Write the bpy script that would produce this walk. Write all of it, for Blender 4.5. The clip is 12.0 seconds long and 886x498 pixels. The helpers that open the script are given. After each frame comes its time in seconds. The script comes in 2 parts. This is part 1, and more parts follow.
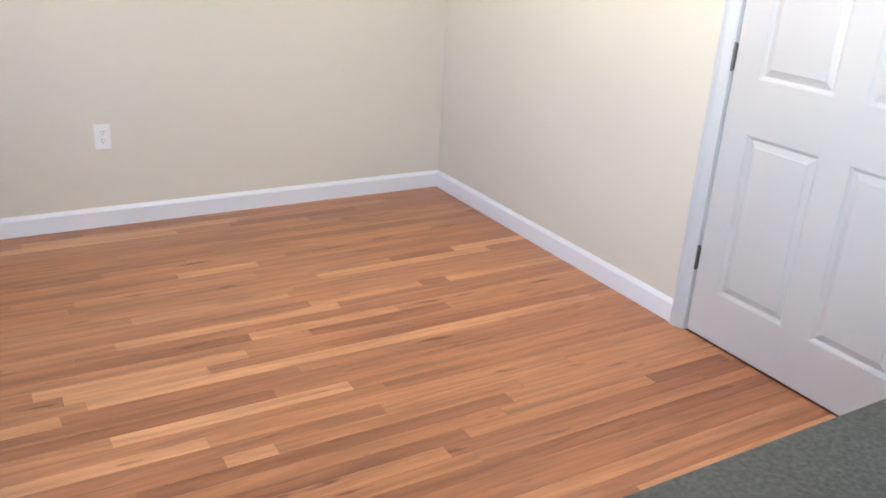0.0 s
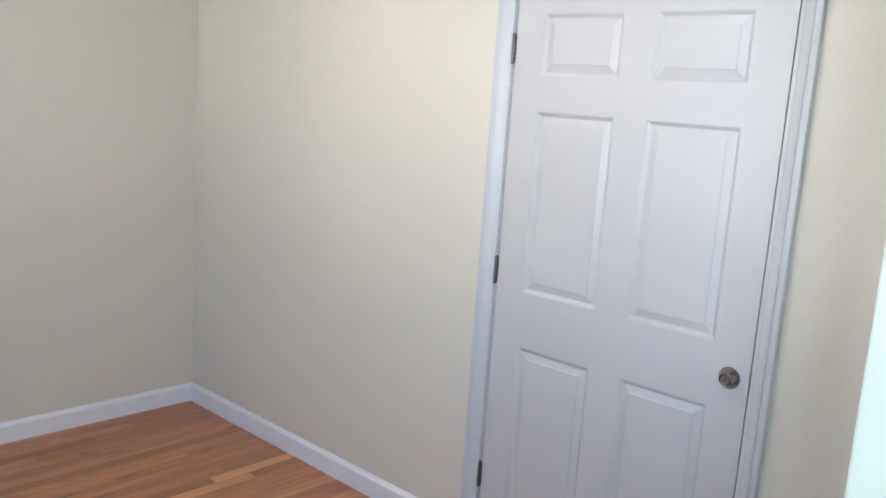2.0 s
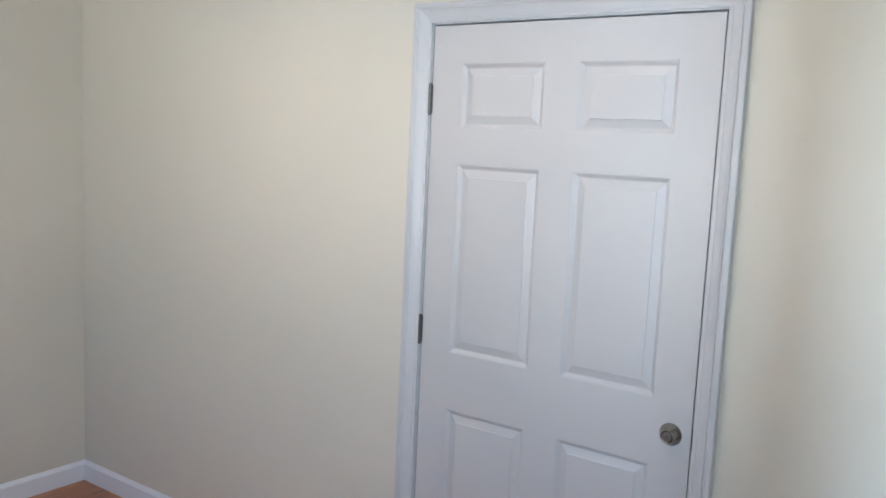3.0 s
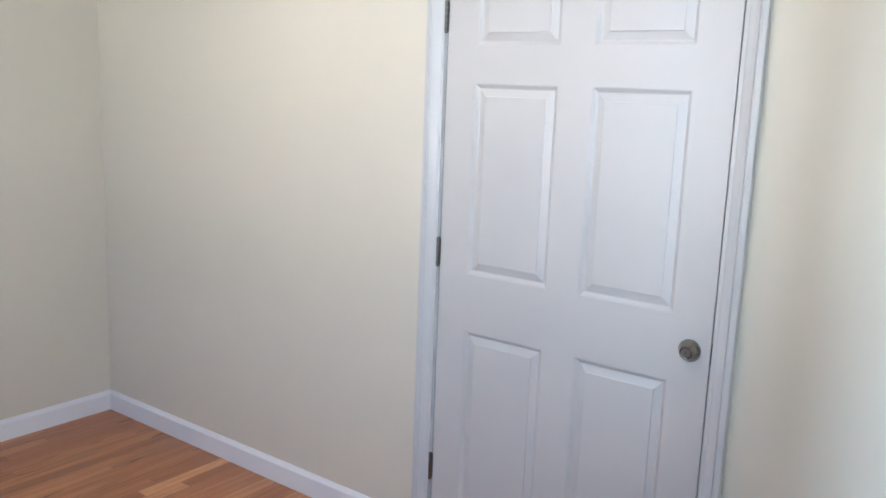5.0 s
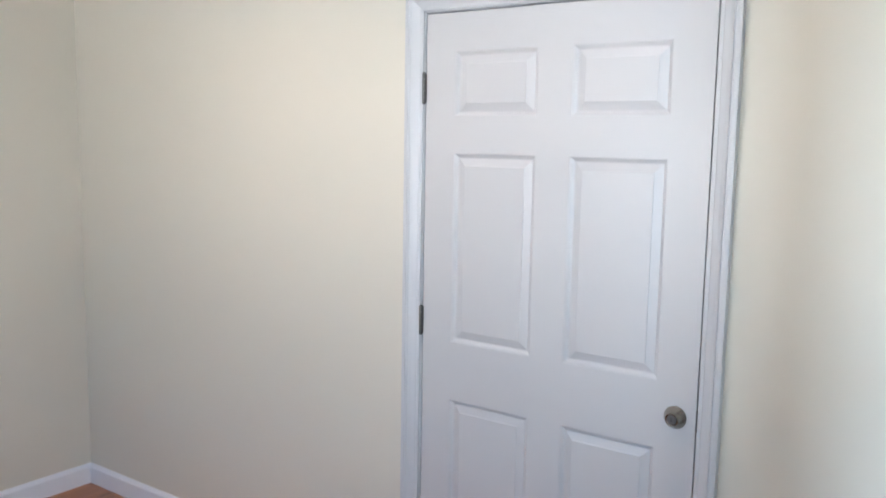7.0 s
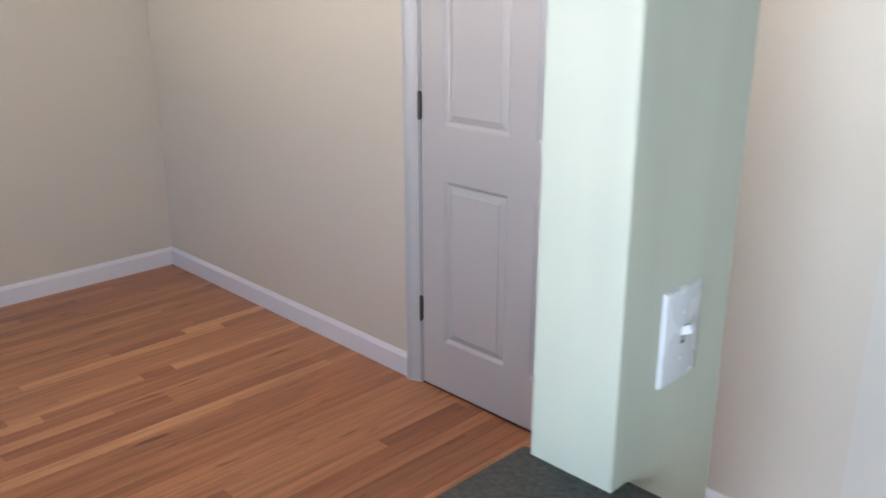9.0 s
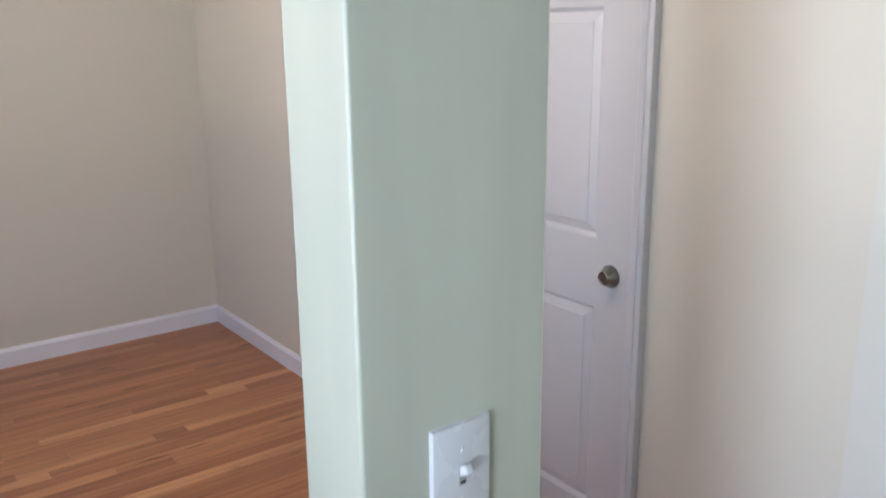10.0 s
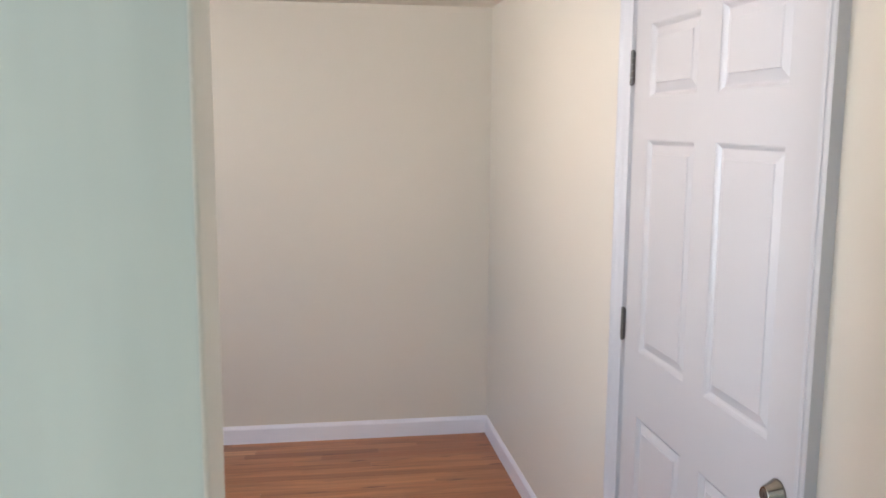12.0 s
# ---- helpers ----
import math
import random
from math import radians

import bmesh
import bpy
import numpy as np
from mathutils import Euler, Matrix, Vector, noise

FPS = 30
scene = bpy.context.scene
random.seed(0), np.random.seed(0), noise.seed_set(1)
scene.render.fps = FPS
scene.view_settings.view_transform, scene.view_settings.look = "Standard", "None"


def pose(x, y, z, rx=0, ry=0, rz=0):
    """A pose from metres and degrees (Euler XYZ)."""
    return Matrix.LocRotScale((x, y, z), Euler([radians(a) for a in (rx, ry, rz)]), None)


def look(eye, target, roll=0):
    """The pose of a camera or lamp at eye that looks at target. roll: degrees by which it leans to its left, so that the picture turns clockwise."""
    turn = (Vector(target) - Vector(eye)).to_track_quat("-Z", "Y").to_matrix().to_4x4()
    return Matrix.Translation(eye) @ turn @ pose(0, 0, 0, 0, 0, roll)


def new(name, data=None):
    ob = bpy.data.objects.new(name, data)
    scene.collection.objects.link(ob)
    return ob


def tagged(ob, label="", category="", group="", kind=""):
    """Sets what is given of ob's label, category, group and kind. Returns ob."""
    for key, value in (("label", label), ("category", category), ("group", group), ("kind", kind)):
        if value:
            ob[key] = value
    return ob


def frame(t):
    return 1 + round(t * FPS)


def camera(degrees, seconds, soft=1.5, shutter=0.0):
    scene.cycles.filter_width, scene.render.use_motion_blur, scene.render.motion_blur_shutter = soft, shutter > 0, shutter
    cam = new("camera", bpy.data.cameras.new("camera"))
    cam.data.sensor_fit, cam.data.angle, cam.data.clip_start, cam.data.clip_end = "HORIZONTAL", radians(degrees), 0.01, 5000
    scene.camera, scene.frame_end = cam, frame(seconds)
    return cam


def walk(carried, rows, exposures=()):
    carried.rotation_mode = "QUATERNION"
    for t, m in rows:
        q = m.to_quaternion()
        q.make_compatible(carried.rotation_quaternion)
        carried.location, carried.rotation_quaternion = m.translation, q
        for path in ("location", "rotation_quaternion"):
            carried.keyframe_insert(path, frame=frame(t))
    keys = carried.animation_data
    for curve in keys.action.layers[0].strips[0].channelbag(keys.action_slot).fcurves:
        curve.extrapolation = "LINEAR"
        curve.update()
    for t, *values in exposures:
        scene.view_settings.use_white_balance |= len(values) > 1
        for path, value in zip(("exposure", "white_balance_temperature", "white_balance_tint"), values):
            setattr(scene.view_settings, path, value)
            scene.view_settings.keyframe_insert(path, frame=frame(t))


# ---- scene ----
cam = camera(55.3, 12.0, soft=1.5, shutter=0.3)
PATH = [
    (0, (-2.393, -2.036, 1.473), (-1.42, -0.454, 0.73), 3.5),
    (0.5, (-2.385, -2.041, 1.487), (-1.322, -0.486, 0.817), 3.3),
    (1, (-2.377, -2.031, 1.537), (-1.206, -0.512, 0.97), 4.5),
    (1.5, (-2.298, -1.943, 1.572), (-0.958, -0.519, 1.149), 5.8),
    (2, (-2.252, -1.799, 1.617), (-0.798, -0.468, 1.275), 4.0),
    (2.5, (-2.219, -1.685, 1.629), (-0.67, -0.454, 1.338), 3.0),
    (3, (-2.202, -1.629, 1.669), (-0.582, -0.482, 1.422), 2.7),
    (3.5, (-2.189, -1.615, 1.632), (-0.558, -0.492, 1.355), 2.9),
    (5.5, (-2.196, -1.646, 1.576), (-0.627, -0.463, 1.201), 2.0),
    (6, (-2.204, -1.649, 1.661), (-0.601, -0.475, 1.431), 1.2),
    (6.5, (-2.194, -1.646, 1.678), (-0.58, -0.479, 1.488), 1.1),
    (7, (-2.182, -1.635, 1.644), (-0.568, -0.482, 1.39), 1.0),
    (7.5, (-2.197, -1.648, 1.532), (-0.647, -0.478, 1.056), 0.4),
    (7.7, (-2.208, -1.671, 1.52), (-0.719, -0.467, 0.942), -0.5),
    (9.3, (-1.903, -2.258, 1.5), (-0.597, -0.873, 0.889), 0.05),
    (9.5, (-1.828, -2.321, 1.518), (-0.549, -0.903, 0.925), -0.31),
    (9.8, (-1.73, -2.339, 1.538), (-0.515, -0.847, 0.991), -0.7),
    (10.2, (-1.567, -2.317, 1.579), (-0.467, -0.712, 1.108), -0.15),
    (10.5, (-1.443, -2.335, 1.593), (-0.417, -0.672, 1.164), 0.96),
    (11, (-1.225, -2.4, 1.641), (-0.364, -0.639, 1.243), 0.6),
    (11.5, (-1.078, -2.434, 1.658), (-0.495, -0.549, 1.332), -0.7),
    (11.8, (-0.998, -2.376, 1.641), (-0.58, -0.443, 1.342), -0.2),
    (12, (-0.919, -2.354, 1.636), (-0.614, -0.398, 1.351), 0.4),
]
BASE = 3.37
TINT = [(0, 6200, 16), (1.2, 6050, 15), (2.5, 5850, 15), (7.0, 5900, 16), (7.5, 6300, 20), (9.3, 6350, 23), (11.0, 6200, 22), (12, 6400, 23)]
EXPOSURE = [(0, 0.8), (0.5, 0.47), (1.0, 0.3), (1.5, 0.1), (2.5, 0.05), (3.0, -0.21), (3.7, 0.0), (5.3, 0.1), (5.5, 0.08), (6.0, -0.2), (6.5, -0.02), (7.0, 0.05), (7.5, 0.16), (7.7, 0.2), (9.3, -0.28), (9.5, -0.33), (10.0, -0.2), (10.5, -0.16), (11.0, -0.1), (11.5, -0.08), (12, 0.1)]
walk(cam, [(r[0], look(*r[1:])) for r in PATH], [(t, BASE + np.interp(t, *zip(*EXPOSURE)), np.interp(t, [k[0] for k in TINT], [k[1] for k in TINT]), np.interp(t, [k[0] for k in TINT], [k[2] for k in TINT])) for t in sorted({k[0] for k in EXPOSURE} | {k[0] for k in TINT})])

# ---- world and sun ----
world = bpy.data.worlds.new("sky")
scene.world = world
world.use_nodes = True
wn = world.node_tree
sky = wn.nodes.new("ShaderNodeTexSky")
sky.sky_type, sky.sun_disc = "NISHITA", False
sky.sun_elevation, sky.sun_rotation = radians(50), radians(80)
wn.links.new(sky.outputs[0], wn.nodes["Background"].inputs[0])
wn.nodes["Background"].inputs[1].default_value = 0.05
sun = new("sun", bpy.data.lights.new("sun", "SUN"))
sun.data.energy, sun.data.angle, sun.data.color = 5.0, radians(0.5), (1.0, 0.95, 0.86)
el, az = radians(50), radians(80)
sun.matrix_world = look(Vector((math.sin(az) * math.cos(el), math.cos(az) * math.cos(el), math.sin(el))) * 30, (0, 0, 0))

DW = (-1.3, 1.0, 0.8, 2.3)     # dining room window: y from, to, z from, to
KW = (-3.05, -2.24, 0.4, 2.1)  # kitchen window
NW = (-3.4, -3.0, 1.1, 2.2)     # window in the far wall: x from, to, z from, to
LIGHTS = ((-0.75, 0.56), (-0.75, -0.48))   # recessed ceiling lights


def daylight(name, place, turn, w, h, power, color):
    """The sky's light in a window's opening."""
    ob = new(name, bpy.data.lights.new(name, "AREA"))
    ob.data.shape, ob.data.size, ob.data.size_y = "RECTANGLE", w, h
    ob.data.energy, ob.data.color = power, color
    ob.matrix_world = pose(*place, 90, 0, turn)
    return ob


SKYLIGHT = (0.64, 0.87, 1.0)
daylight("daylight_kitchen", (-3.63, (KW[0] + KW[1]) / 2, (KW[2] + KW[3]) / 2), -90, KW[1] - KW[0] - 0.1, KW[3] - KW[2] - 0.1, 9.5, SKYLIGHT)
for lx, ly in LIGHTS:
    lamp = new("ceiling_lamp", bpy.data.lights.new("ceiling_lamp", "AREA"))
    lamp.data.shape, lamp.data.size, lamp.data.energy, lamp.data.color = "DISK", 0.12, 0.42, (1.0, 0.83, 0.66)
    lamp.data.spread = radians(138)
    lamp.matrix_world = pose(lx, ly, 2.424)


# ---- materials ----
def material(name, color, rough=0.5, vary=0.06, scale=3.0, grain=120.0, bump=0.03, metal=0.0, coat=0.0, spec=0.5, streak=0.0, contrast=0.0):
    """A painted or plain surface: soft unevenness at a large scale, fine relief at a small one."""
    m = bpy.data.materials.new(name)
    m.use_nodes = True
    n, l = m.node_tree.nodes, m.node_tree.links
    b = n["Principled BSDF"]
    tc = n.new("ShaderNodeTexCoord")
    big, fine = n.new("ShaderNodeTexNoise"), n.new("ShaderNodeTexNoise")
    big.inputs["Scale"].default_value, big.inputs["Detail"].default_value = scale, 4
    fine.inputs["Scale"].default_value, fine.inputs["Detail"].default_value = grain, 2
    for t in (big, fine):
        l.new(tc.outputs["Object"], t.inputs["Vector"])
    mix = n.new("ShaderNodeMix")
    mix.data_type = "RGBA"
    mix.inputs[6].default_value = (*[c * (1 - vary) for c in color], 1)
    mix.inputs[7].default_value = (*[min(1, c * (1 + vary)) for c in color], 1)
    if contrast:
        spread = n.new("ShaderNodeMapRange")
        spread.inputs["From Min"].default_value, spread.inputs["From Max"].default_value = 0.5 - 0.5 / contrast, 0.5 + 0.5 / contrast
        l.new(big.outputs[0], spread.inputs["Value"])
        l.new(spread.outputs[0], mix.inputs[0])
    else:
        l.new(big.outputs[0], mix.inputs[0])
    last = mix.outputs[2]
    if streak:
        mp, run, amount = n.new("ShaderNodeMapping"), n.new("ShaderNodeTexNoise"), n.new("ShaderNodeMapRange")
        mp.inputs["Scale"].default_value = (8, 8, 0.8)
        run.inputs["Scale"].default_value, run.inputs["Detail"].default_value = 1.0, 3
        amount.inputs["From Min"].default_value, amount.inputs["From Max"].default_value = 0.35, 0.68
        amount.inputs["To Min"].default_value, amount.inputs["To Max"].default_value = 1.02, 1.0 - streak
        scaled = n.new("ShaderNodeVectorMath")
        scaled.operation = "SCALE"
        l.new(tc.outputs["Object"], mp.inputs[0])
        l.new(mp.outputs[0], run.inputs["Vector"])
        l.new(run.outputs[0], amount.inputs["Value"])
        l.new(last, scaled.inputs[0])
        l.new(amount.outputs[0], scaled.inputs["Scale"])
        last = scaled.outputs[0]
    l.new(last, b.inputs["Base Color"])
    ro = n.new("ShaderNodeMapRange")
    ro.inputs["To Min"].default_value, ro.inputs["To Max"].default_value = rough * 0.85, min(1, rough * 1.15)
    l.new(big.outputs[0], ro.inputs["Value"])
    l.new(ro.outputs[0], b.inputs["Roughness"])
    bp = n.new("ShaderNodeBump")
    bp.inputs["Strength"].default_value, bp.inputs["Distance"].default_value = bump, 0.002
    l.new(fine.outputs[0], bp.inputs["Height"])
    l.new(bp.outputs[0], b.inputs["Normal"])
    b.inputs["Metallic"].default_value = metal
    b.inputs["Coat Weight"].default_value = coat
    b.inputs["Specular IOR Level"].default_value = spec
    return m


def oak(name, dark, light, seam=0.0):
    """Varnished red oak: long grain along x, tone drawn for each board, a few mineral streaks."""
    m = bpy.data.materials.new(name)
    m.use_nodes = True
    n, l = m.node_tree.nodes, m.node_tree.links
    b = n["Principled BSDF"]
    tc, info = n.new("ShaderNodeTexCoord"), n.new("ShaderNodeObjectInfo")
    shift = n.new("ShaderNodeVectorMath")
    shift.operation = "MULTIPLY_ADD"
    l.new(info.outputs["Random"], shift.inputs[0])
    shift.inputs[1].default_value = (37, 91, 13)
    l.new(tc.outputs["Object"], shift.inputs[2])
    mp = n.new("ShaderNodeMapping")
    mp.inputs["Scale"].default_value = (1.3, 14, 14)
    l.new(shift.outputs[0], mp.inputs[0])
    warp = n.new("ShaderNodeTexNoise")
    warp.inputs["Scale"].default_value, warp.inputs["Detail"].default_value, warp.inputs["Distortion"].default_value = 1.3, 6, 1.2
    l.new(mp.outputs[0], warp.inputs["Vector"])
    mp2 = n.new("ShaderNodeMapping")
    mp2.inputs["Scale"].default_value = (9, 420, 420)
    l.new(shift.outputs[0], mp2.inputs[0])
    pores = n.new("ShaderNodeTexNoise")
    pores.inputs["Scale"].default_value, pores.inputs["Detail"].default_value = 1, 3
    l.new(mp2.outputs[0], pores.inputs["Vector"])
    tone = n.new("ShaderNodeMix")
    tone.data_type = "RGBA"
    tone.inputs[6].default_value, tone.inputs[7].default_value = (*dark, 1), (*light, 1)
    l.new(info.outputs["Random"], tone.inputs[0])
    ramp = n.new("ShaderNodeValToRGB")
    ramp.color_ramp.elements[0].position, ramp.color_ramp.elements[0].color = 0.3, (0.55, 0.5, 0.46, 1)
    ramp.color_ramp.elements[1].position, ramp.color_ramp.elements[1].color = 0.62, (1.06, 1.04, 1.0, 1)
    l.new(warp.outputs[0], ramp.inputs[0])
    mul = n.new("ShaderNodeMix")
    mul.data_type, mul.blend_type = "RGBA", "MULTIPLY"
    mul.inputs[0].default_value = 0.72
    l.new(tone.outputs[2], mul.inputs[6])
    l.new(ramp.outputs[0], mul.inputs[7])
    pr = n.new("ShaderNodeMapRange")
    pr.inputs["From Min"].default_value, pr.inputs["From Max"].default_value = 0.3, 0.55
    pr.inputs["To Min"].default_value, pr.inputs["To Max"].default_value = 0.93, 1.02
    l.new(pores.outputs[0], pr.inputs["Value"])
    mul2 = n.new("ShaderNodeVectorMath")
    mul2.operation = "SCALE"
    l.new(mul.outputs[2], mul2.inputs[0])
    l.new(pr.outputs[0], mul2.inputs["Scale"])
    mp4 = n.new("ShaderNodeMapping")
    mp4.inputs["Scale"].default_value = (1.6, 11, 11)
    l.new(shift.outputs[0], mp4.inputs[0])
    rings = n.new("ShaderNodeTexWave")
    rings.wave_type, rings.bands_direction, rings.wave_profile = "BANDS", "Y", "SAW"
    rings.inputs["Scale"].default_value, rings.inputs["Distortion"].default_value = 0.7, 11.0
    rings.inputs["Detail"].default_value, rings.inputs["Detail Scale"].default_value = 3.0, 0.9
    l.new(mp4.outputs[0], rings.inputs["Vector"])
    rr = n.new("ShaderNodeMapRange")
    rr.inputs["From Min"].default_value, rr.inputs["From Max"].default_value = 0.0, 0.55
    rr.inputs["To Min"].default_value, rr.inputs["To Max"].default_value = 0.86, 1.03
    l.new(rings.outputs["Fac"], rr.inputs["Value"])
    ringed = n.new("ShaderNodeVectorMath")
    ringed.operation = "SCALE"
    l.new(mul2.outputs[0], ringed.inputs[0])
    l.new(rr.outputs[0], ringed.inputs["Scale"])
    mp3 = n.new("ShaderNodeMapping")
    mp3.inputs["Scale"].default_value = (4.2, 26, 26)
    l.new(shift.outputs[0], mp3.inputs[0])
    fleck = n.new("ShaderNodeTexNoise")
    fleck.inputs["Scale"].default_value, fleck.inputs["Detail"].default_value = 1.0, 2
    l.new(mp3.outputs[0], fleck.inputs["Vector"])
    fr = n.new("ShaderNodeMapRange")
    fr.inputs["From Min"].default_value, fr.inputs["From Max"].default_value = 0.67, 0.77
    l.new(fleck.outputs[0], fr.inputs["Value"])
    stain = n.new("ShaderNodeMix")
    stain.data_type = "RGBA"
    l.new(fr.outputs[0], stain.inputs[0])
    l.new(ringed.outputs[0], stain.inputs[6])
    stain.inputs[7].default_value = (0.14, 0.045, 0.02, 1)
    l.new(stain.outputs[2], b.inputs["Base Color"])
    ro = n.new("ShaderNodeMapRange")
    ro.inputs["To Min"].default_value, ro.inputs["To Max"].default_value = 0.3, 0.42
    l.new(warp.outputs[0], ro.inputs["Value"])
    l.new(ro.outputs[0], b.inputs["Roughness"])
    bp = n.new("ShaderNodeBump")
    bp.inputs["Strength"].default_value, bp.inputs["Distance"].default_value = 0.12, 0.001
    l.new(pores.outputs[0], bp.inputs["Height"])
    l.new(bp.outputs[0], b.inputs["Normal"])
    b.inputs["Coat Weight"].default_value, b.inputs["Coat Roughness"].default_value = 0.18, 0.3
    return m


M_WALL = material("beige_paint", (0.665, 0.618, 0.53), 0.42, 0.025, 1.3, 260, 0.08)
M_SAGE = material("sage_paint", (0.475, 0.495, 0.412), 0.34, 0.05, 2.2, 260, 0.05, streak=0.13)
M_RETURN = material("pale_return_paint", (0.66, 0.64, 0.58), 0.4, 0.03, 2.2, 260, 0.12)
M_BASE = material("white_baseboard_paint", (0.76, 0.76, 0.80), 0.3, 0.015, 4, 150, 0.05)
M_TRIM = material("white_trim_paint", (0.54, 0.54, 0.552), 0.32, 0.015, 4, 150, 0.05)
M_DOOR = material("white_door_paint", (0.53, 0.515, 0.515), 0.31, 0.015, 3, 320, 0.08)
M_CEIL = material("ceiling_paint", (0.86, 0.85, 0.83), 0.8, 0.03, 2, 200, 0.15)
M_STONE = material("dark_stone", (0.029, 0.031, 0.027), 0.5, 0.9, 150, 240, 0.12, contrast=2.4)
# one white plastic twice: shade darkens the switch's copy, the outlet's is lit
M_PLATE = material("white_plastic_shaded", (0.60, 0.60, 0.62), 0.28, 0.01, 10, 300, 0.01)
M_OUTLET = material("white_plastic_lit", (0.80, 0.80, 0.80), 0.3, 0.01, 10, 300, 0.01)
# grey and near-black stand in for the shade inside slots and holes
M_SLOTGREY = material("slot_shadow_plastic", (0.35, 0.35, 0.36), 0.5)
M_SLOT = material("dark_slot", (0.03, 0.03, 0.03), 0.6)
M_NICKEL = material("satin_nickel", (0.30, 0.275, 0.235), 0.17, 0.08, 30, 500, 0.03, metal=1.0)
M_KEYFACE = material("lock_face_metal", (0.24, 0.23, 0.23), 0.35, 0.1, 30, 500, 0.03, metal=1.0)
M_HINGE = material("hinge_metal", (0.15, 0.14, 0.13), 0.35, 0.12, 30, 500, 0.05, metal=1.0)
M_OAK = oak("red_oak", (0.36, 0.139, 0.058), (0.49, 0.222, 0.100))
M_OAK_PALE = oak("red_oak_pale", (0.56, 0.268, 0.125), (0.63, 0.32, 0.157))
M_OAK_DARK = oak("red_oak_dark", (0.30, 0.112, 0.048), (0.345, 0.130, 0.056))
M_UNDER = material("subfloor_gap", (0.07, 0.03, 0.015), 0.7)
M_SILL_WOOD = material("threshold_stain", (0.12, 0.03, 0.012), 0.4, 0.1)
# unseen ground, lightened as a reflector for the upper walls
M_BOUNCE = material("bounce_ground", (0.58, 0.58, 0.53), 0.9, 0.3, 2, 40, 0.4)


# ---- mesh helpers ----
def mesh_of(bm, name, mat, smooth=False):
    me = bpy.data.meshes.new(name)
    bmesh.ops.recalc_face_normals(bm, faces=bm.faces)
    bm.to_mesh(me)
    bm.free()
    for m in mat if isinstance(mat, (list, tuple)) else (mat,):
        me.materials.append(m)
    if smooth:
        me.shade_smooth()
        me.set_sharp_from_angle(angle=radians(35))
    return me


def part(name, bm, mat, parent=None, label="", smooth=False):
    ob = new(name, mesh_of(bm, name, mat, smooth))
    ob.parent = parent
    return tagged(ob, label)


def add_box(bm, lo, hi, bevel=0.0):
    v = [bm.verts.new((x, y, z)) for x in (lo[0], hi[0]) for y in (lo[1], hi[1]) for z in (lo[2], hi[2])]
    f = [bm.faces.new([v[i] for i in q]) for q in ((0, 1, 3, 2), (4, 6, 7, 5), (0, 4, 5, 1), (2, 3, 7, 6), (0, 2, 6, 4), (1, 5, 7, 3))]
    if bevel:
        es = list({e for q in f for e in q.edges})
        bmesh.ops.bevel(bm, geom=es, offset=bevel, segments=2, affect="EDGES", profile=0.5)
    return bm


def box(lo, hi, bevel=0.0):
    return add_box(bmesh.new(), lo, hi, bevel)


def prism(profile, a, b):
    """Sweeps a closed profile of (across, up) points from frame a to frame b; a frame is (origin, across, up), so that mitres can lean."""
    bm = bmesh.new()
    rings = []
    for o, u, w in (a, b):
        rings.append([bm.verts.new(Vector(o) + Vector(u) * p + Vector(w) * q) for p, q in profile])
    k = len(profile)
    for i in range(k):
        bm.faces.new((rings[0][i], rings[0][(i + 1) % k], rings[1][(i + 1) % k], rings[1][i]))
    bm.faces.new(rings[0][::-1])
    bm.faces.new(rings[1])
    return bm


def lathe(profile, axis_origin, seg=32):
    """Turns (distance out of the wall, radius) points round an axis that points to -x."""
    bm = bmesh.new()
    rings = []
    for d, r in profile:
        rings.append([bm.verts.new((axis_origin[0] - d, axis_origin[1] + r * math.cos(2 * math.pi * i / seg), axis_origin[2] + r * math.sin(2 * math.pi * i / seg))) for i in range(seg)])
    for a, b in zip(rings, rings[1:]):
        for i in range(seg):
            bm.faces.new((a[i], a[(i + 1) % seg], b[(i + 1) % seg], b[i]))
    bm.faces.new(rings[0])
    bm.faces.new(rings[-1][::-1])
    return bm


def structure(name, bm, mat, label, category="wall"):
    ob = part(name, bm, mat, None, label)
    return tagged(ob, category=category, kind="structure")


# ---- plan (metres) ----
FAR = 1.965          # far wall of the dining room
LEFT = -3.6          # window wall of the dining room
KLEFT = -3.6        # window wall of the kitchen
DIV_K, DIV_D = -1.66, -1.536   # divider: kitchen face, dining face
POST0, POST1 = -1.2585, -1.0078  # the post between pass-through and doorway
BACK = -4.6          # kitchen's rear wall
CEIL = 2.44
SILL = 0.9115         # top of the stone counter
HEAD = 2.13
T = 0.12

# ---- ground outside: unseen, kept pale to throw sunlight up through the windows ----
bm = bmesh.new()
for q in (((-400, -400), (KLEFT - T, 400)), ((KLEFT - T, DIV_D), (LEFT - T, FAR + T)), ((KLEFT - T, FAR + T), (400, 400)), ((KLEFT - T, -400), (400, BACK - T)), ((0.4, BACK - T), (400, FAR + T))):
    (x0, y0), (x1, y1) = q
    bm.faces.new([bm.verts.new(p) for p in ((x0, y0, -0.45), (x1, y0, -0.45), (x1, y1, -0.45), (x0, y1, -0.45))])
structure("ground", bm, M_BOUNCE, "unseen pale ground around the house, added to bounce sunlight indoors", "ground")

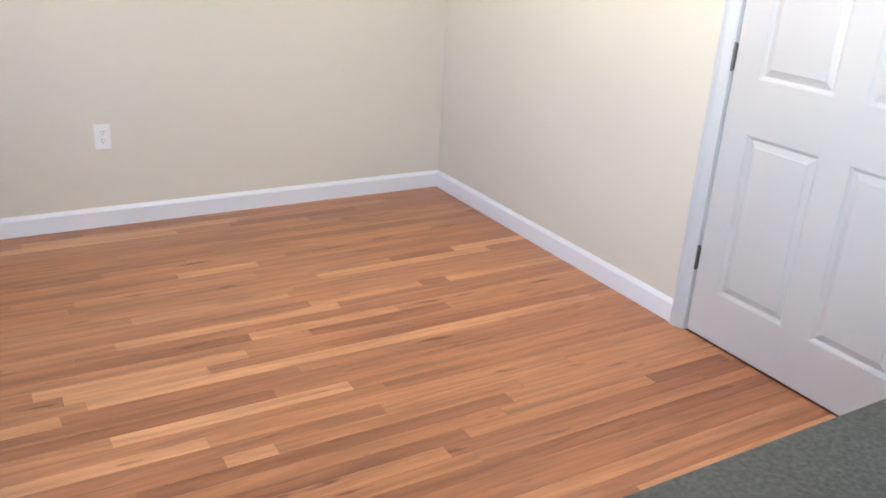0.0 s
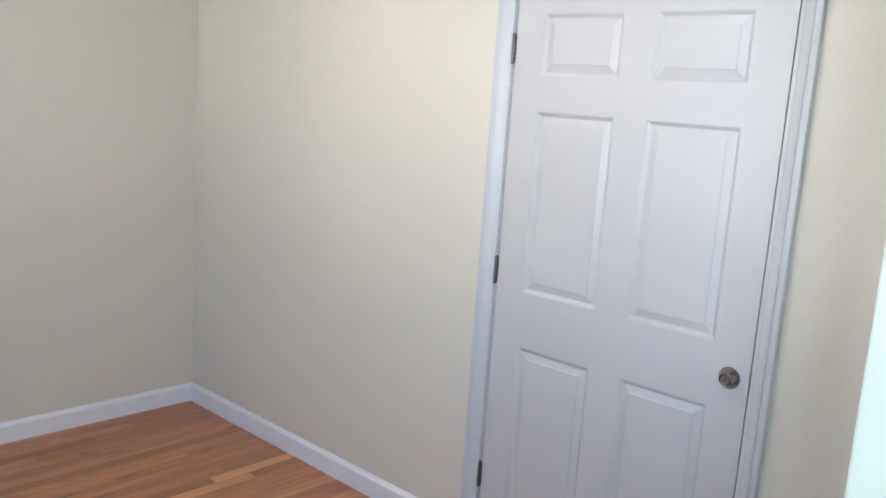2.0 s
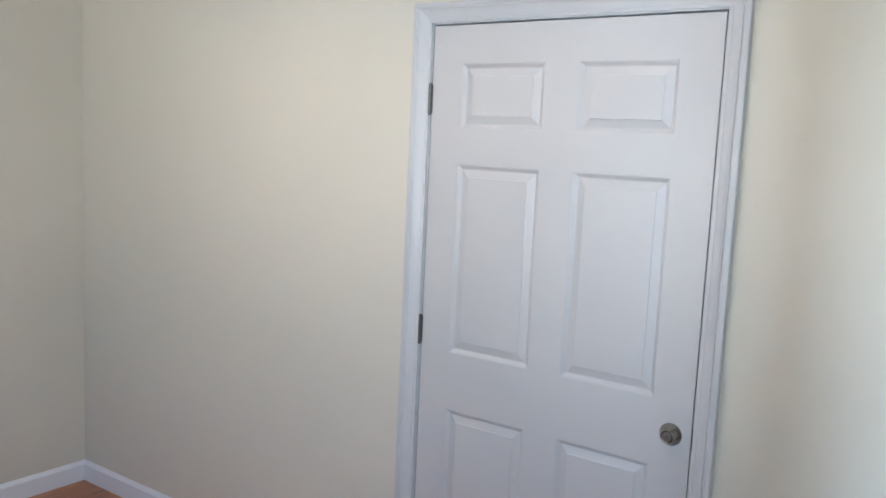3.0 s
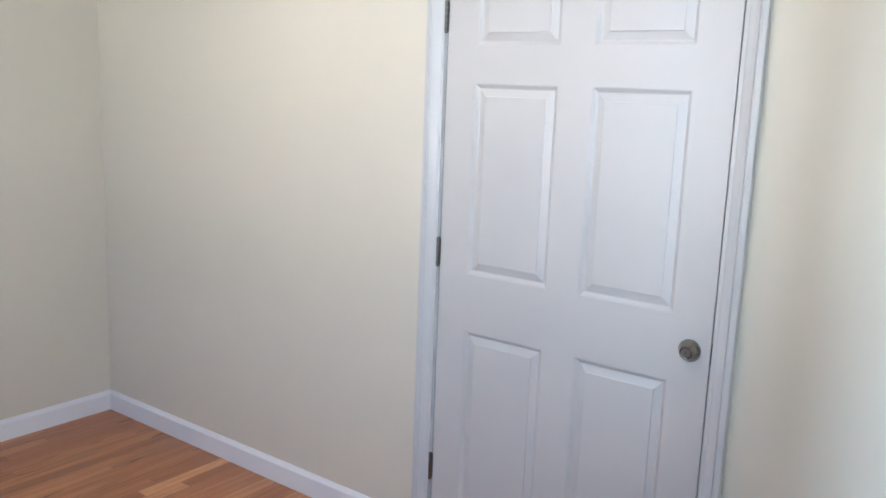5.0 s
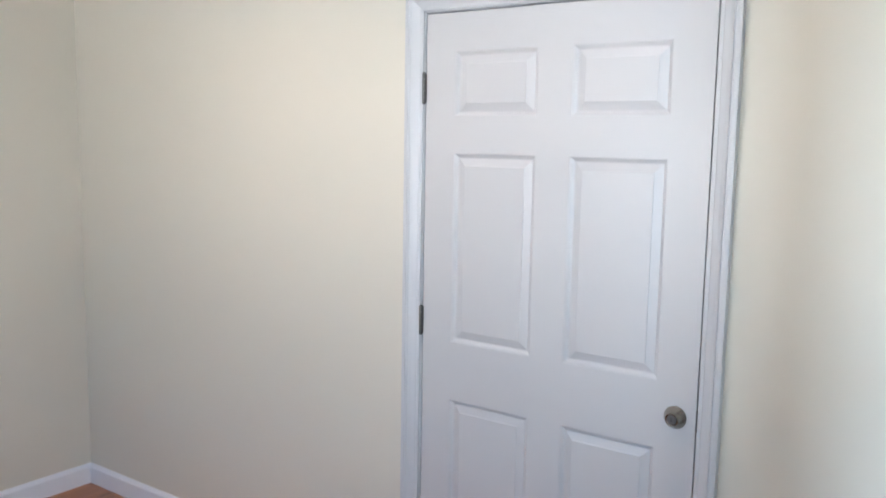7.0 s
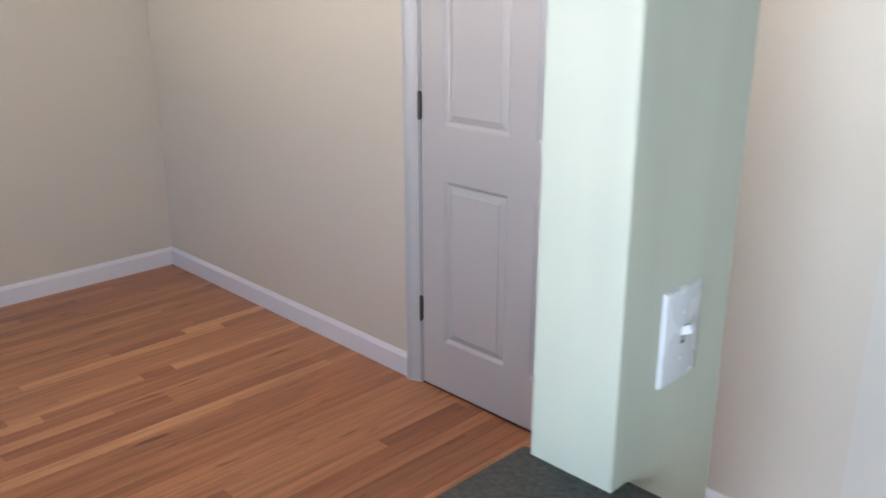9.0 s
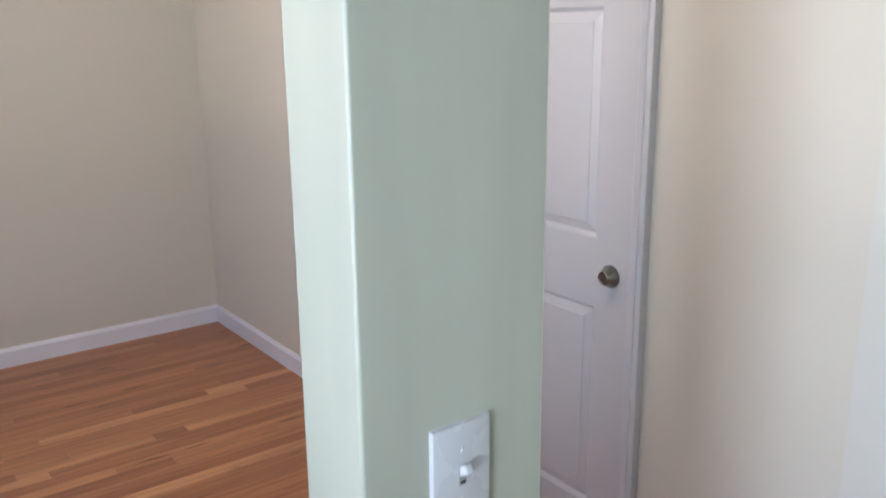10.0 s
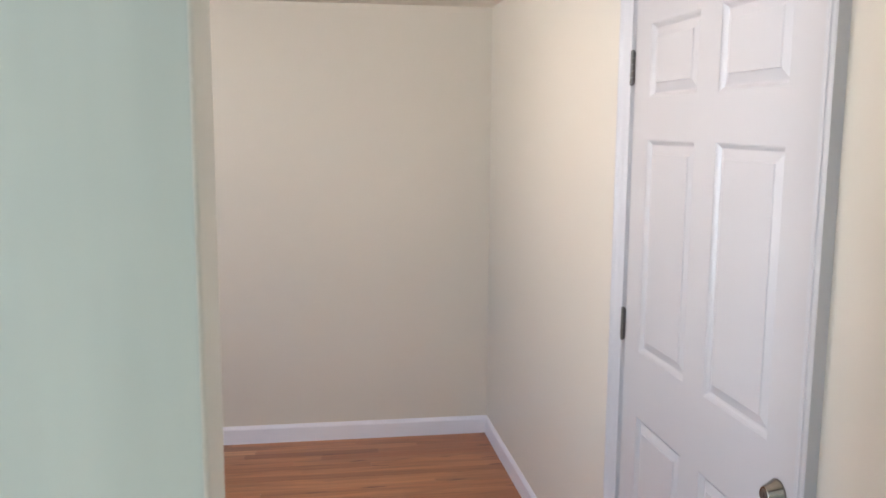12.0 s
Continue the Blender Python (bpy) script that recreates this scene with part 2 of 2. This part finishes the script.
# ---- walls ----


def pierced(y0, y1, x0, x1, w):
    bm = bmesh.new()
    add_box(bm, (x0, y0, -0.45), (w[0], y1, 2.7))
    add_box(bm, (w[1], y0, -0.45), (x1, y1, 2.7))
    add_box(bm, (w[0], y0, -0.45), (w[1], y1, w[2]))
    add_box(bm, (w[0], y0, w[3]), (w[1], y1, 2.7))
    return bm


structure("wall_north", pierced(FAR, FAR + T, LEFT - T, 0.25, NW), M_WALL, "beige painted far wall of the dining room")

# wall with the door: opening from y -0.925 to 0.008, up to 2.043
DO0, DO1, DOZ = -0.9225, 0.0045, 2.041
bm = bmesh.new()
add_box(bm, (0, DO1 + 0.02, 0), (0.12, FAR, CEIL))
add_box(bm, (0, DIV_K, 0), (0.12, DO0 - 0.02, CEIL))
add_box(bm, (0, DO0 - 0.02, DOZ + 0.02), (0.12, DO1 + 0.02, CEIL))
structure("wall_east", bm, M_WALL, "smooth beige painted wall that holds the white panelled door")
structure("wall_behind_door", box((0.14, -1.3, 0), (0.25, FAR, CEIL)), M_WALL, "plain wall closing the closet behind the door")


def window_wall(name, x, y0, y1, wy0, wy1, wz0, wz1, mat, label):
    bm = bmesh.new()
    add_box(bm, (x - T, y0, -0.45), (x, wy0, 2.7))
    add_box(bm, (x - T, wy1, -0.45), (x, y1, 2.7))
    add_box(bm, (x - T, wy0, -0.45), (x, wy1, wz0))
    add_box(bm, (x - T, wy0, wz1), (x, wy1, 2.7))
    structure(name, bm, mat, label)


window_wall("wall_west_dining", LEFT, DIV_D, FAR, *DW, M_WALL, "beige wall with a wide window opening")
window_wall("wall_west_kitchen", KLEFT, BACK, DIV_K, *KW, M_SAGE, "sage painted kitchen wall with a window opening")
structure("wall_south", box((KLEFT - T, BACK - T, -0.45), (0.4, BACK, 2.7)), M_SAGE, "plain sage painted rear kitchen wall")

# divider between kitchen and dining room, with pass-through and doorway
bm = bmesh.new()
PT0 = -3.35
add_box(bm, (KLEFT, DIV_K, -0.45), (PT0, DIV_D, 2.7))
add_box(bm, (PT0, DIV_K, 0), (POST0, DIV_D, SILL - 0.035))
add_box(bm, (PT0, DIV_K, HEAD), (POST0, DIV_D, CEIL))
add_box(bm, (POST1, DIV_K, HEAD), (0, DIV_D, CEIL))
structure("wall_divider", bm, M_SAGE, "sage painted partition with a pass-through above a stone counter")
bm = box((POST0, DIV_K, 0), (POST1, DIV_D, CEIL), 0.0)
vert = [e for e in bm.edges if abs(e.verts[0].co.z - e.verts[1].co.z) > 1]
bmesh.ops.bevel(bm, geom=vert, offset=0.004, segments=3, affect="EDGES", profile=0.5)
for f in bm.faces:
    c = f.calc_center_median()
    if c.x > POST1 - 0.003 or c.y > DIV_D - 0.003:
        f.material_index = 1
structure("wall_post", bm, [M_SAGE, M_WALL], "narrow sage painted wall end between the pass-through and the doorway")

# end of the door wall at the kitchen: shallow return and kitchen wall
structure("wall_return", box((-0.004, DIV_K, 0), (0, DIV_D, CEIL)), M_RETURN, "narrow painted strip where the partition meets the door wall")
structure("wall_kitchen_east", box((0.062, BACK, -0.45), (0.4, DIV_K, 2.7)), M_SAGE, "sage painted kitchen wall set slightly back")

# ---- ceilings ----
structure("ceiling_dining", box((LEFT, DIV_D, CEIL), (0.3, FAR, 2.6)), M_CEIL, "flat white painted dining room ceiling", "ceiling")
structure("ceiling_kitchen", box((KLEFT, BACK, CEIL), (0.3, DIV_D, 2.6)), M_CEIL, "flat white painted kitchen ceiling", "ceiling")
structure("roof", box((KLEFT - 0.3, BACK - 0.6, 2.7), (0.9, FAR + 0.6, 2.8)), M_CEIL, "flat roof slab above the rooms", "roof")
structure("soffit", box((LEFT, 1.32, 2.238), (0, FAR, CEIL)), M_WALL, "boxed-in beige soffit along the far wall under the ceiling", "soffit")

# ---- recessed ceiling lights ----
M_GLOW = bpy.data.materials.new("lamp_lens")
M_GLOW.use_nodes = True
glow = M_GLOW.node_tree.nodes["Principled BSDF"]
glow.inputs["Emission Color"].default_value, glow.inputs["Emission Strength"].default_value = (1.0, 0.83, 0.66, 1), 1.0


def ring(profile, centre, seg=40):
    """Turns (radius, height) points round an upright axis."""
    bm = bmesh.new()
    rings = [[bm.verts.new((centre[0] + r * math.cos(2 * math.pi * i / seg), centre[1] + r * math.sin(2 * math.pi * i / seg), centre[2] + z)) for i in range(seg)] for r, z in profile]
    for a, b in zip(rings, rings[1:]):
        for i in range(seg):
            bm.faces.new((a[i], a[(i + 1) % seg], b[(i + 1) % seg], b[i]))
    bm.faces.new(rings[-1])
    return bm


for lx, ly in LIGHTS:
    can = tagged(new("recessed_light"), "round white recessed ceiling light, switched on, in the flat white ceiling", "ceiling light", "ceiling lights")
    part("trim_ring", ring([(0.086, 0.0), (0.085, -0.003), (0.080, -0.005), (0.070, -0.004), (0.068, 0.0)], (lx, ly, CEIL)), M_PLATE, can, "", True)
    part("lens", ring([(0.068, -0.001), (0.067, -0.003), (0.03, -0.005), (0.002, -0.006)], (lx, ly, CEIL)), M_GLOW, can, "glowing frosted lens", True)

# ---- skirting ----
BB = [(0, 0), (0.0130, 0), (0.0130, 0.0745), (0.0120, 0.0785), (0.0085, 0.0845), (0.0045, 0.0905), (0.0030, 0.0945), (0, 0.0945)]


def skirting(name, a, b, out, label):
    bm = prism(BB, (a, out, (0, 0, 1)), (b, out, (0, 0, 1)))
    structure(name, bm, M_BASE, label, "baseboard")


CAS = 0.060
skirting("baseboard", (0, DO1 + 0.003 + CAS, 0), (0, FAR - 0.012, 0), (-1, 0, 0), "white painted baseboard with a rounded top along the door wall")
skirting("baseboard", (LEFT, FAR, 0), (0, FAR, 0), (0, -1, 0), "white painted baseboard along the far wall")
skirting("baseboard", (0, DIV_D, 0), (0, DO0 - 0.004 - CAS, 0), (-1, 0, 0), "short white baseboard between the door casing and the kitchen")

# ---- door ----
door = tagged(new("door_1"), "closed white six-panel door with a satin nickel knob in the beige wall", "door", kind="structure")
X0, DW_, DH, DB = 0.001, 0.9185, 2.0355, 0.008
PY = ((-0.111, -0.403), (-0.514, -0.806))
PZ = ((0.203, 0.812), (1.002, 1.606), (1.720, 1.918))
slab = bmesh.new()
ys = sorted([0.0, -DW_] + [y for p in PY for y in p], reverse=True)
zs = sorted([DB, DH] + [z for p in PZ for z in p])
holes = {(p[0], q[0]) for p in PY for q in PZ}
grid = {(y, z): slab.verts.new((X0, y, z)) for y in ys for z in zs}
for ya, yb in zip(ys, ys[1:]):
    for za, zb in zip(zs, zs[1:]):
        ring = [grid[ya, za], grid[yb, za], grid[yb, zb], grid[ya, zb]]
        if (ya, za) not in holes:
            slab.faces.new(ring)
            continue
        for inset, depth in ((0.0004, 0.0016), (0.0032, 0.0020), (0.0038, 0.0034), (0.0065, 0.0050), (0.0105, 0.0090), (0.0145, 0.0108)):
            nxt = [slab.verts.new((X0 + depth, y, z)) for y, z in ((ya - inset, za + inset), (yb + inset, za + inset), (yb + inset, zb - inset), (ya - inset, zb - inset))]
            for i in range(4):
                slab.faces.new((ring[i], ring[(i + 1) % 4], nxt[(i + 1) % 4], nxt[i]))
            ring = nxt
        slab.faces.new(ring)
back = [slab.verts.new((X0 + 0.035, y, z)) for y, z in ((0, DB), (-DW_, DB), (-DW_, DH), (0, DH))]
slab.faces.new(back)
edge_loops = (([grid[0.0, z] for z in zs], back[0], back[3]), ([grid[-DW_, z] for z in zs], back[1], back[2]),
              ([grid[y, DB] for y in ys], back[0], back[1]), ([grid[y, DH] for y in ys], back[3], back[2]))
for line, p, q in edge_loops:
    slab.faces.new(line + [q, p])
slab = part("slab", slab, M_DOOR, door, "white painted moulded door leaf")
for ya, yb in PY:
    for za, zb in PZ:
        bm = bmesh.new()
        ring = None
        for inset, depth in ((0.0143, 0.0107), (0.0152, 0.0106), (0.0378, 0.0034), (0.0384, 0.0014), (0.0400, 0.0008)):
            nxt = [bm.verts.new((X0 + depth, y, z)) for y, z in ((ya - inset, za + inset), (yb + inset, za + inset), (yb + inset, zb - inset), (ya - inset, zb - inset))]
            if ring:
                for i in range(4):
                    bm.faces.new((ring[i], ring[(i + 1) % 4], nxt[(i + 1) % 4], nxt[i]))
            else:
                bm.faces.new(nxt[::-1])
            ring = nxt
        bm.faces.new(ring)
        part("raised_panel", bm, M_DOOR, slab)

# jamb, stop and casing
bm = bmesh.new()
add_box(bm, (0.0, DO1, 0), (0.12, DO1 + 0.02, DOZ + 0.02))
add_box(bm, (0.0, DO0 - 0.02, 0), (0.12, DO0, DOZ + 0.02))
add_box(bm, (0.0, DO0, DOZ), (0.12, DO1, DOZ + 0.02))
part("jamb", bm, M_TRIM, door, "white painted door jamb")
bm = bmesh.new()
add_box(bm, (0.038, DO1 - 0.012, 0), (0.07, DO1, DOZ - 0.012))
add_box(bm, (0.038, DO0, 0), (0.07, DO0 + 0.012, DOZ - 0.012))
add_box(bm, (0.038, DO0, DOZ - 0.012), (0.07, DO1, DOZ))
part("door_stop", bm, M_TRIM, door)
CP = [(0, 0), (0, 0.008), (0.002, 0.0095), (0.010, 0.0095), (0.013, 0.0115), (0.019, 0.0135), (0.026, 0.0125), (0.029, 0.0135), (0.036, 0.0165), (0.041, 0.0172), (0.043, 0.0155),
      (0.046, 0.0155), (0.048, 0.0175), (0.056, 0.0175), (0.060, 0.0165), (0.060, 0.0)]
CP = [(a, b * (1.5 if a > 0.04 else 1.0 + 0.25 * (a > 0.02))) for a, b in CP]
RV = 0.004
iy0, iy1, iz = DO1 + 0.003, DO0 - RV, DOZ + RV


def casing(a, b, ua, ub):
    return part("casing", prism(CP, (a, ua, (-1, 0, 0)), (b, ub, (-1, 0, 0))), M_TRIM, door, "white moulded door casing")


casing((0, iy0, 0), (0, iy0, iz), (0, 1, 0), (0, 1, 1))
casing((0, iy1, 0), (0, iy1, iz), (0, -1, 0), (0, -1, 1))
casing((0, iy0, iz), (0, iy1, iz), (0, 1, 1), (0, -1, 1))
structure("threshold", box((0.004, DO0, 0.0), (0.12, DO1, 0.003)), M_SILL_WOOD, "dark stained wooden threshold under the door", "threshold")

# hinges
for z in (1.808, 1.060, 0.307):
    h = part("hinge", box((-0.001, -0.002, z - 0.0445), (0.003, 0.012, z + 0.0445), 0.0005), M_HINGE, door, "dark satin nickel butt hinge")
    for k in range(5):
        z0 = z - 0.0465 + k * 0.0186
        bm = bmesh.new()
        bmesh.ops.create_cone(bm, cap_ends=True, segments=14, radius1=0.0062, radius2=0.0062, depth=0.0178, matrix=Matrix.Translation((-0.0062, 0.004, z0 + 0.0093)))
        part("knuckle", bm, M_HINGE, h, smooth=True)
    for s in (-1, 1):
        bm = bmesh.new()
        bmesh.ops.create_cone(bm, cap_ends=True, segments=14, radius1=0.0068, radius2=0.003, depth=0.004, matrix=Matrix.Translation((-0.0062, 0.004, z + s * 0.0485)) @ pose(0, 0, 0, 0 if s > 0 else 180))
        part("pin_tip", bm, M_HINGE, h, smooth=True)

# knob with keyway
KY, KZ = -0.8625, 0.909
knob = part("door_knob", lathe([(0, 0.0310), (0.0015, 0.0320), (0.0035, 0.0320), (0.006, 0.0305), (0.0285, 0.0192), (0.0305, 0.0182), (0.0315, 0.0168), (0.0312, 0.0150), (0.0300, 0.0140)], (0, KY, KZ), 48),
            M_NICKEL, door, "satin nickel keyed cone-shaped door knob", True)
face = part("lock_cylinder", lathe([(0.029, 0.0138), (0.0305, 0.0136), (0.031, 0.0130)], (0, KY, KZ), 32), M_KEYFACE, knob, "dark lock cylinder")
part("keyhole", box((-0.0316, KY - 0.0009, KZ - 0.005), (-0.0308, KY + 0.0009, KZ + 0.004)), M_SLOT, knob)
part("strike_plate", box((-0.0005, DO0 - 0.0008, KZ - 0.03), (0.02, DO0 + 0.0012, KZ + 0.03)), M_HINGE, door, "dark metal strike plate")

# ---- stone counter through the opening ----
bm = bmesh.new()
LIP = DIV_D + 0.019
outline = [(PT0, LIP), (POST0 + 0.006, LIP), (POST0 + 0.010, LIP - 0.0015), (POST0 + 0.0125, LIP - 0.005), (POST0 + 0.013, DIV_D + 0.001), (POST0, DIV_D + 0.001), (POST0, DIV_K), (POST0 + 0.036, DIV_K), (POST0 + 0.036, -1.95), (PT0, -1.95)]
v0 = [bm.verts.new((x, y, SILL - 0.035)) for x, y in outline]
v1 = [bm.verts.new((x, y, SILL)) for x, y in outline]
bm.faces.new(v0[::-1])
top_face = bm.faces.new(v1)
k = len(outline)
for i in range(k):
    bm.faces.new((v0[i], v0[(i + 1) % k], v1[(i + 1) % k], v1[i]))
rim = [e for e in top_face.edges if not all(v.co.x > POST0 - 1e-4 and v.co.y < DIV_D + 0.002 for v in e.verts)]
bmesh.ops.bevel(bm, geom=rim, offset=0.003, segments=2, affect="EDGES", profile=0.5)
counter = tagged(new("countertop"), "dark grey-green honed stone countertop running through the pass-through opening", "countertop")
part("slab", bm, M_STONE, counter, "dark grey-green honed stone slab")
part("front_edge", box((PT0, -1.962, SILL - 0.036), (POST0 + 0.036, -1.95, SILL - 0.0005), 0.003), M_STONE, counter, "rounded stone front edge strip")

# ---- light switch on the post ----
sw = tagged(new("light_switch"), "white plastic toggle light switch on the sage painted post", "light switch")
SX, SZ = -1.134, 1.080
bm = box((SX - 0.0405, DIV_K - 0.0068, SZ - 0.0615), (SX + 0.0405, DIV_K, SZ + 0.0615))
bmesh.ops.bevel(bm, geom=[e for e in bm.edges if all(v.co.y < DIV_K - 0.003 for v in e.verts)], offset=0.0050, segments=2, affect="EDGES", profile=0.5)
part("wall_plate", bm, M_PLATE, sw, "white plastic wall plate", True)
# raised boxes; the recess's shade is put into their colour
part("toggle_slot", box((SX - 0.0052, DIV_K - 0.0072, SZ - 0.0115), (SX + 0.0052, DIV_K - 0.005, SZ + 0.0115)), M_SLOTGREY, sw, "toggle slot with its shade painted grey")
part("slot_gap", box((SX - 0.0034, DIV_K - 0.0076, SZ - 0.0105), (SX + 0.0034, DIV_K - 0.006, SZ - 0.0070)), M_SLOT, sw)
part("slot_gap", box((SX - 0.0034, DIV_K - 0.0076, SZ + 0.0070), (SX + 0.0034, DIV_K - 0.006, SZ + 0.0100)), M_SLOT, sw)
bm = box((SX - 0.0044, -0.017, -0.0045), (SX + 0.0044, 0.0, 0.006), 0.0012)
bmesh.ops.transform(bm, matrix=Matrix.Translation((0, DIV_K - 0.0045, SZ + 0.0035)) @ Matrix.Rotation(radians(-28), 4, "X"), verts=bm.verts)
part("toggle", bm, M_PLATE, sw, "white toggle lever")
for s in (-1, 1):
    bm = bmesh.new()
    bmesh.ops.create_cone(bm, cap_ends=True, segments=12, radius1=0.0034, radius2=0.0024, depth=0.0012, matrix=Matrix.Translation((SX, DIV_K - 0.0073, SZ + s * 0.0302)) @ pose(0, 0, 0, 90))
    part("screw", bm, M_PLATE, sw)

# ---- socket on the far wall ----
ou = tagged(new("power_outlet"), "white duplex power outlet low on the beige far wall", "power outlet")
OX, OZ = -1.785, 0.430
bm = box((OX - 0.0355, FAR - 0.0055, OZ - 0.0575), (OX + 0.0355, FAR, OZ + 0.0575))
bmesh.ops.bevel(bm, geom=[e for e in bm.edges if all(v.co.y < FAR - 0.003 for v in e.verts)], offset=0.003, segments=3, affect="EDGES", profile=0.5)
part("wall_plate", bm, M_OUTLET, ou, "white plastic wall plate", True)
for s in (-1, 1):
    rc = part("receptacle", box((OX - 0.017, FAR - 0.0075, OZ + s * 0.0195 - 0.014), (OX + 0.017, FAR - 0.005, OZ + s * 0.0195 + 0.014), 0.0008), M_OUTLET, ou)
    for dx in (-0.0065, 0.0065):
        part("slot", box((OX + dx - 0.0013, FAR - 0.0082, OZ + s * 0.0195 - 0.001), (OX + dx + 0.0013, FAR - 0.0072, OZ + s * 0.0195 + 0.008)), M_SLOT, rc)
    part("slot", box((OX - 0.0022, FAR - 0.0082, OZ + s * 0.0195 - 0.0095), (OX + 0.0022, FAR - 0.0072, OZ + s * 0.0195 - 0.005)), M_SLOT, rc)

# ---- white casing at the start of the kitchen wall ----
kc = part("trim_kitchen", prism(CP, ((0.062, DIV_K - 0.004, 0), (0, -1, 0), (-1, 0, 0)), ((0.062, DIV_K - 0.004, 2.1), (0, -1, 0), (-1, 0, 0))), M_TRIM, None, "white moulded casing on the kitchen wall")
tagged(kc, category="trim", kind="structure")

# ---- windows, behind the camera's view ----
def window(name, y0, y1, z0, z1, label, place=None, x=LEFT):
    w = tagged(new(name), label, "window", kind="structure")
    w.matrix_world = place or pose(0, 0, 0)
    bm = bmesh.new()
    x0, x1 = x - 0.09, x - 0.03
    for a, b in (((x0, y0, z0), (x1, y0 + 0.05, z1)), ((x0, y1 - 0.05, z0), (x1, y1, z1)), ((x0, y0 + 0.05, z0), (x1, y1 - 0.05, z0 + 0.05)), ((x0, y0 + 0.05, z1 - 0.05), (x1, y1 - 0.05, z1))):
        add_box(bm, a, b)
    part("window_frame", bm, M_TRIM, w)
    return w


window("window_1", *DW, "white framed window of the dining room")
window("window_2", *KW, "white framed window of the kitchen", None, KLEFT)
window("window_3", NW[0], NW[1], NW[2], NW[3], "white framed window in the far wall", Matrix(((0, 1, 0, 0), (-1, 0, 0, LEFT + FAR), (0, 0, 1, 0), (0, 0, 0, 1))))


# ---- floors: boards last ----
floor = structure("floor", box((LEFT, DIV_D, -0.12), (0, FAR, -0.009)), M_UNDER, "varnished red oak strip floor of the dining room", "floor")
structure("floor_kitchen", box((KLEFT, BACK, -0.12), (0.062, DIV_D, 0.0)), M_OAK, "plain wooden kitchen floor", "floor")
structure("floor_closet", box((0, DO0 - 0.02, -0.12), (0.14, DO1 + 0.02, 0.0)), M_SILL_WOOD, "dark floor behind the closed door", "floor")
PITCH, Y_REF = 0.0572, 0.372
# boards that stand out: y on the board, x from, x to, tone (p pale, d dark)
MARKED = [(0.405, -2.14, -0.15, "p"), (1.845, -2.18, -1.22, "p"), (1.26, -1.65, -1.31, "p"), (0.76, -1.99, -1.15, "p"), (0.635, -2.40, -1.55, "d"), (0.635, -1.55, -0.95, "p"),
          (0.53, -2.28, -1.60, "p"), (0.465, -2.20, -1.75, "p"), (0.175, -2.11, -1.36, "p"), (0.235, -2.42, -1.60, "d"), (0.575, -1.34, -0.75, "d"), (0.82, -1.25, -0.75, "p"),
          (1.04, -1.12, -0.26, "p"), (0.80, -0.62, -0.20, "p"), (0.465, -1.31, -0.19, "d"), (1.70, -0.89, -0.03, "d"), (1.79, -1.27, -0.60, "d"), (-0.055, -1.85, -1.70, "p"),
          (-0.24, -0.40, -0.03, "d"), (-0.29, -0.22, 0.0, "d"), (-0.67, -0.86, 0.0, "p"), (-0.10, -2.10, -0.92, "d"), (1.10, -0.75, -0.42, "d"), (0.94, -1.9, -1.3, "p")]
rng = random.Random(7)
rows = []
y = Y_REF - PITCH * 40
while y < FAR:
    if y + PITCH > DIV_D:
        rows.append((max(y, DIV_D), min(y + PITCH, FAR)))
    y += PITCH
boards = []
for y0, y1 in rows:
    marked = sorted((a, b, c) for my, a, b, c in MARKED if y0 <= my < y1)
    cuts, x, tones = [0.0], 0.0, {}
    spans = []
    x = LEFT
    for a, b, c in marked + [(0.0, 0.0, "")]:
        while x < a - 1e-4:
            nx = x + rng.uniform(0.7, 2.6)
            if nx > a - 0.25:
                nx = a
            r = rng.random()
            spans.append((x, nx, "p" if r < 0.03 else "d" if r < 0.07 else ""))
            x = nx
        if c:
            spans.append((a, b, c))
            x = b
    boards += [(a, b, y0, y1, c) for a, b, c in spans]
near = sorted((b for b in boards if b[1] > -2.75), key=lambda b: b[2] * -1)
near_set = set(near[:300])
TONE = {"": M_OAK, "p": M_OAK_PALE, "d": M_OAK_DARK}
far_bm = bmesh.new()
verts_cache = {}


def board_mesh(lx, ly, mat):
    key = (round(lx, 3), round(ly, 4), mat.name)
    if key not in verts_cache:
        g, h, c = 0.00015, 0.009, 0.0004
        bm = bmesh.new()
        low = [bm.verts.new(p) for p in ((g, g, -h), (lx - g, g, -h), (lx - g, ly - g, -h), (g, ly - g, -h))]
        mid = [bm.verts.new(p) for p in ((g, g, -c), (lx - g, g, -c), (lx - g, ly - g, -c), (g, ly - g, -c))]
        top = [bm.verts.new(p) for p in ((g + c, g + c, 0), (lx - g - c, g + c, 0), (lx - g - c, ly - g - c, 0), (g + c, ly - g - c, 0))]
        for a, b in ((low, mid), (mid, top)):
            for i in range(4):
                bm.faces.new((a[i], a[(i + 1) % 4], b[(i + 1) % 4], b[i]))
        bm.faces.new(top)
        verts_cache[key] = mesh_of(bm, "floorboard", mat)
    return verts_cache[key]


for bd in boards:
    a, b, y0, y1, c = bd
    if bd in near_set:
        ob = new("floorboard", board_mesh(b - a, y1 - y0, TONE[c]))
        ob.location = (a, y0, rng.uniform(-0.0002, 0.0002))
        ob.parent = floor
    else:
        add_box(far_bm, (a + 0.0005, y0 + 0.0005, -0.009), (b - 0.0005, y1 - 0.0005, 0.0))
rest = part("floorboards", far_bm, M_OAK, floor, "further varnished oak boards")
tagged(rest, kind="stuff")
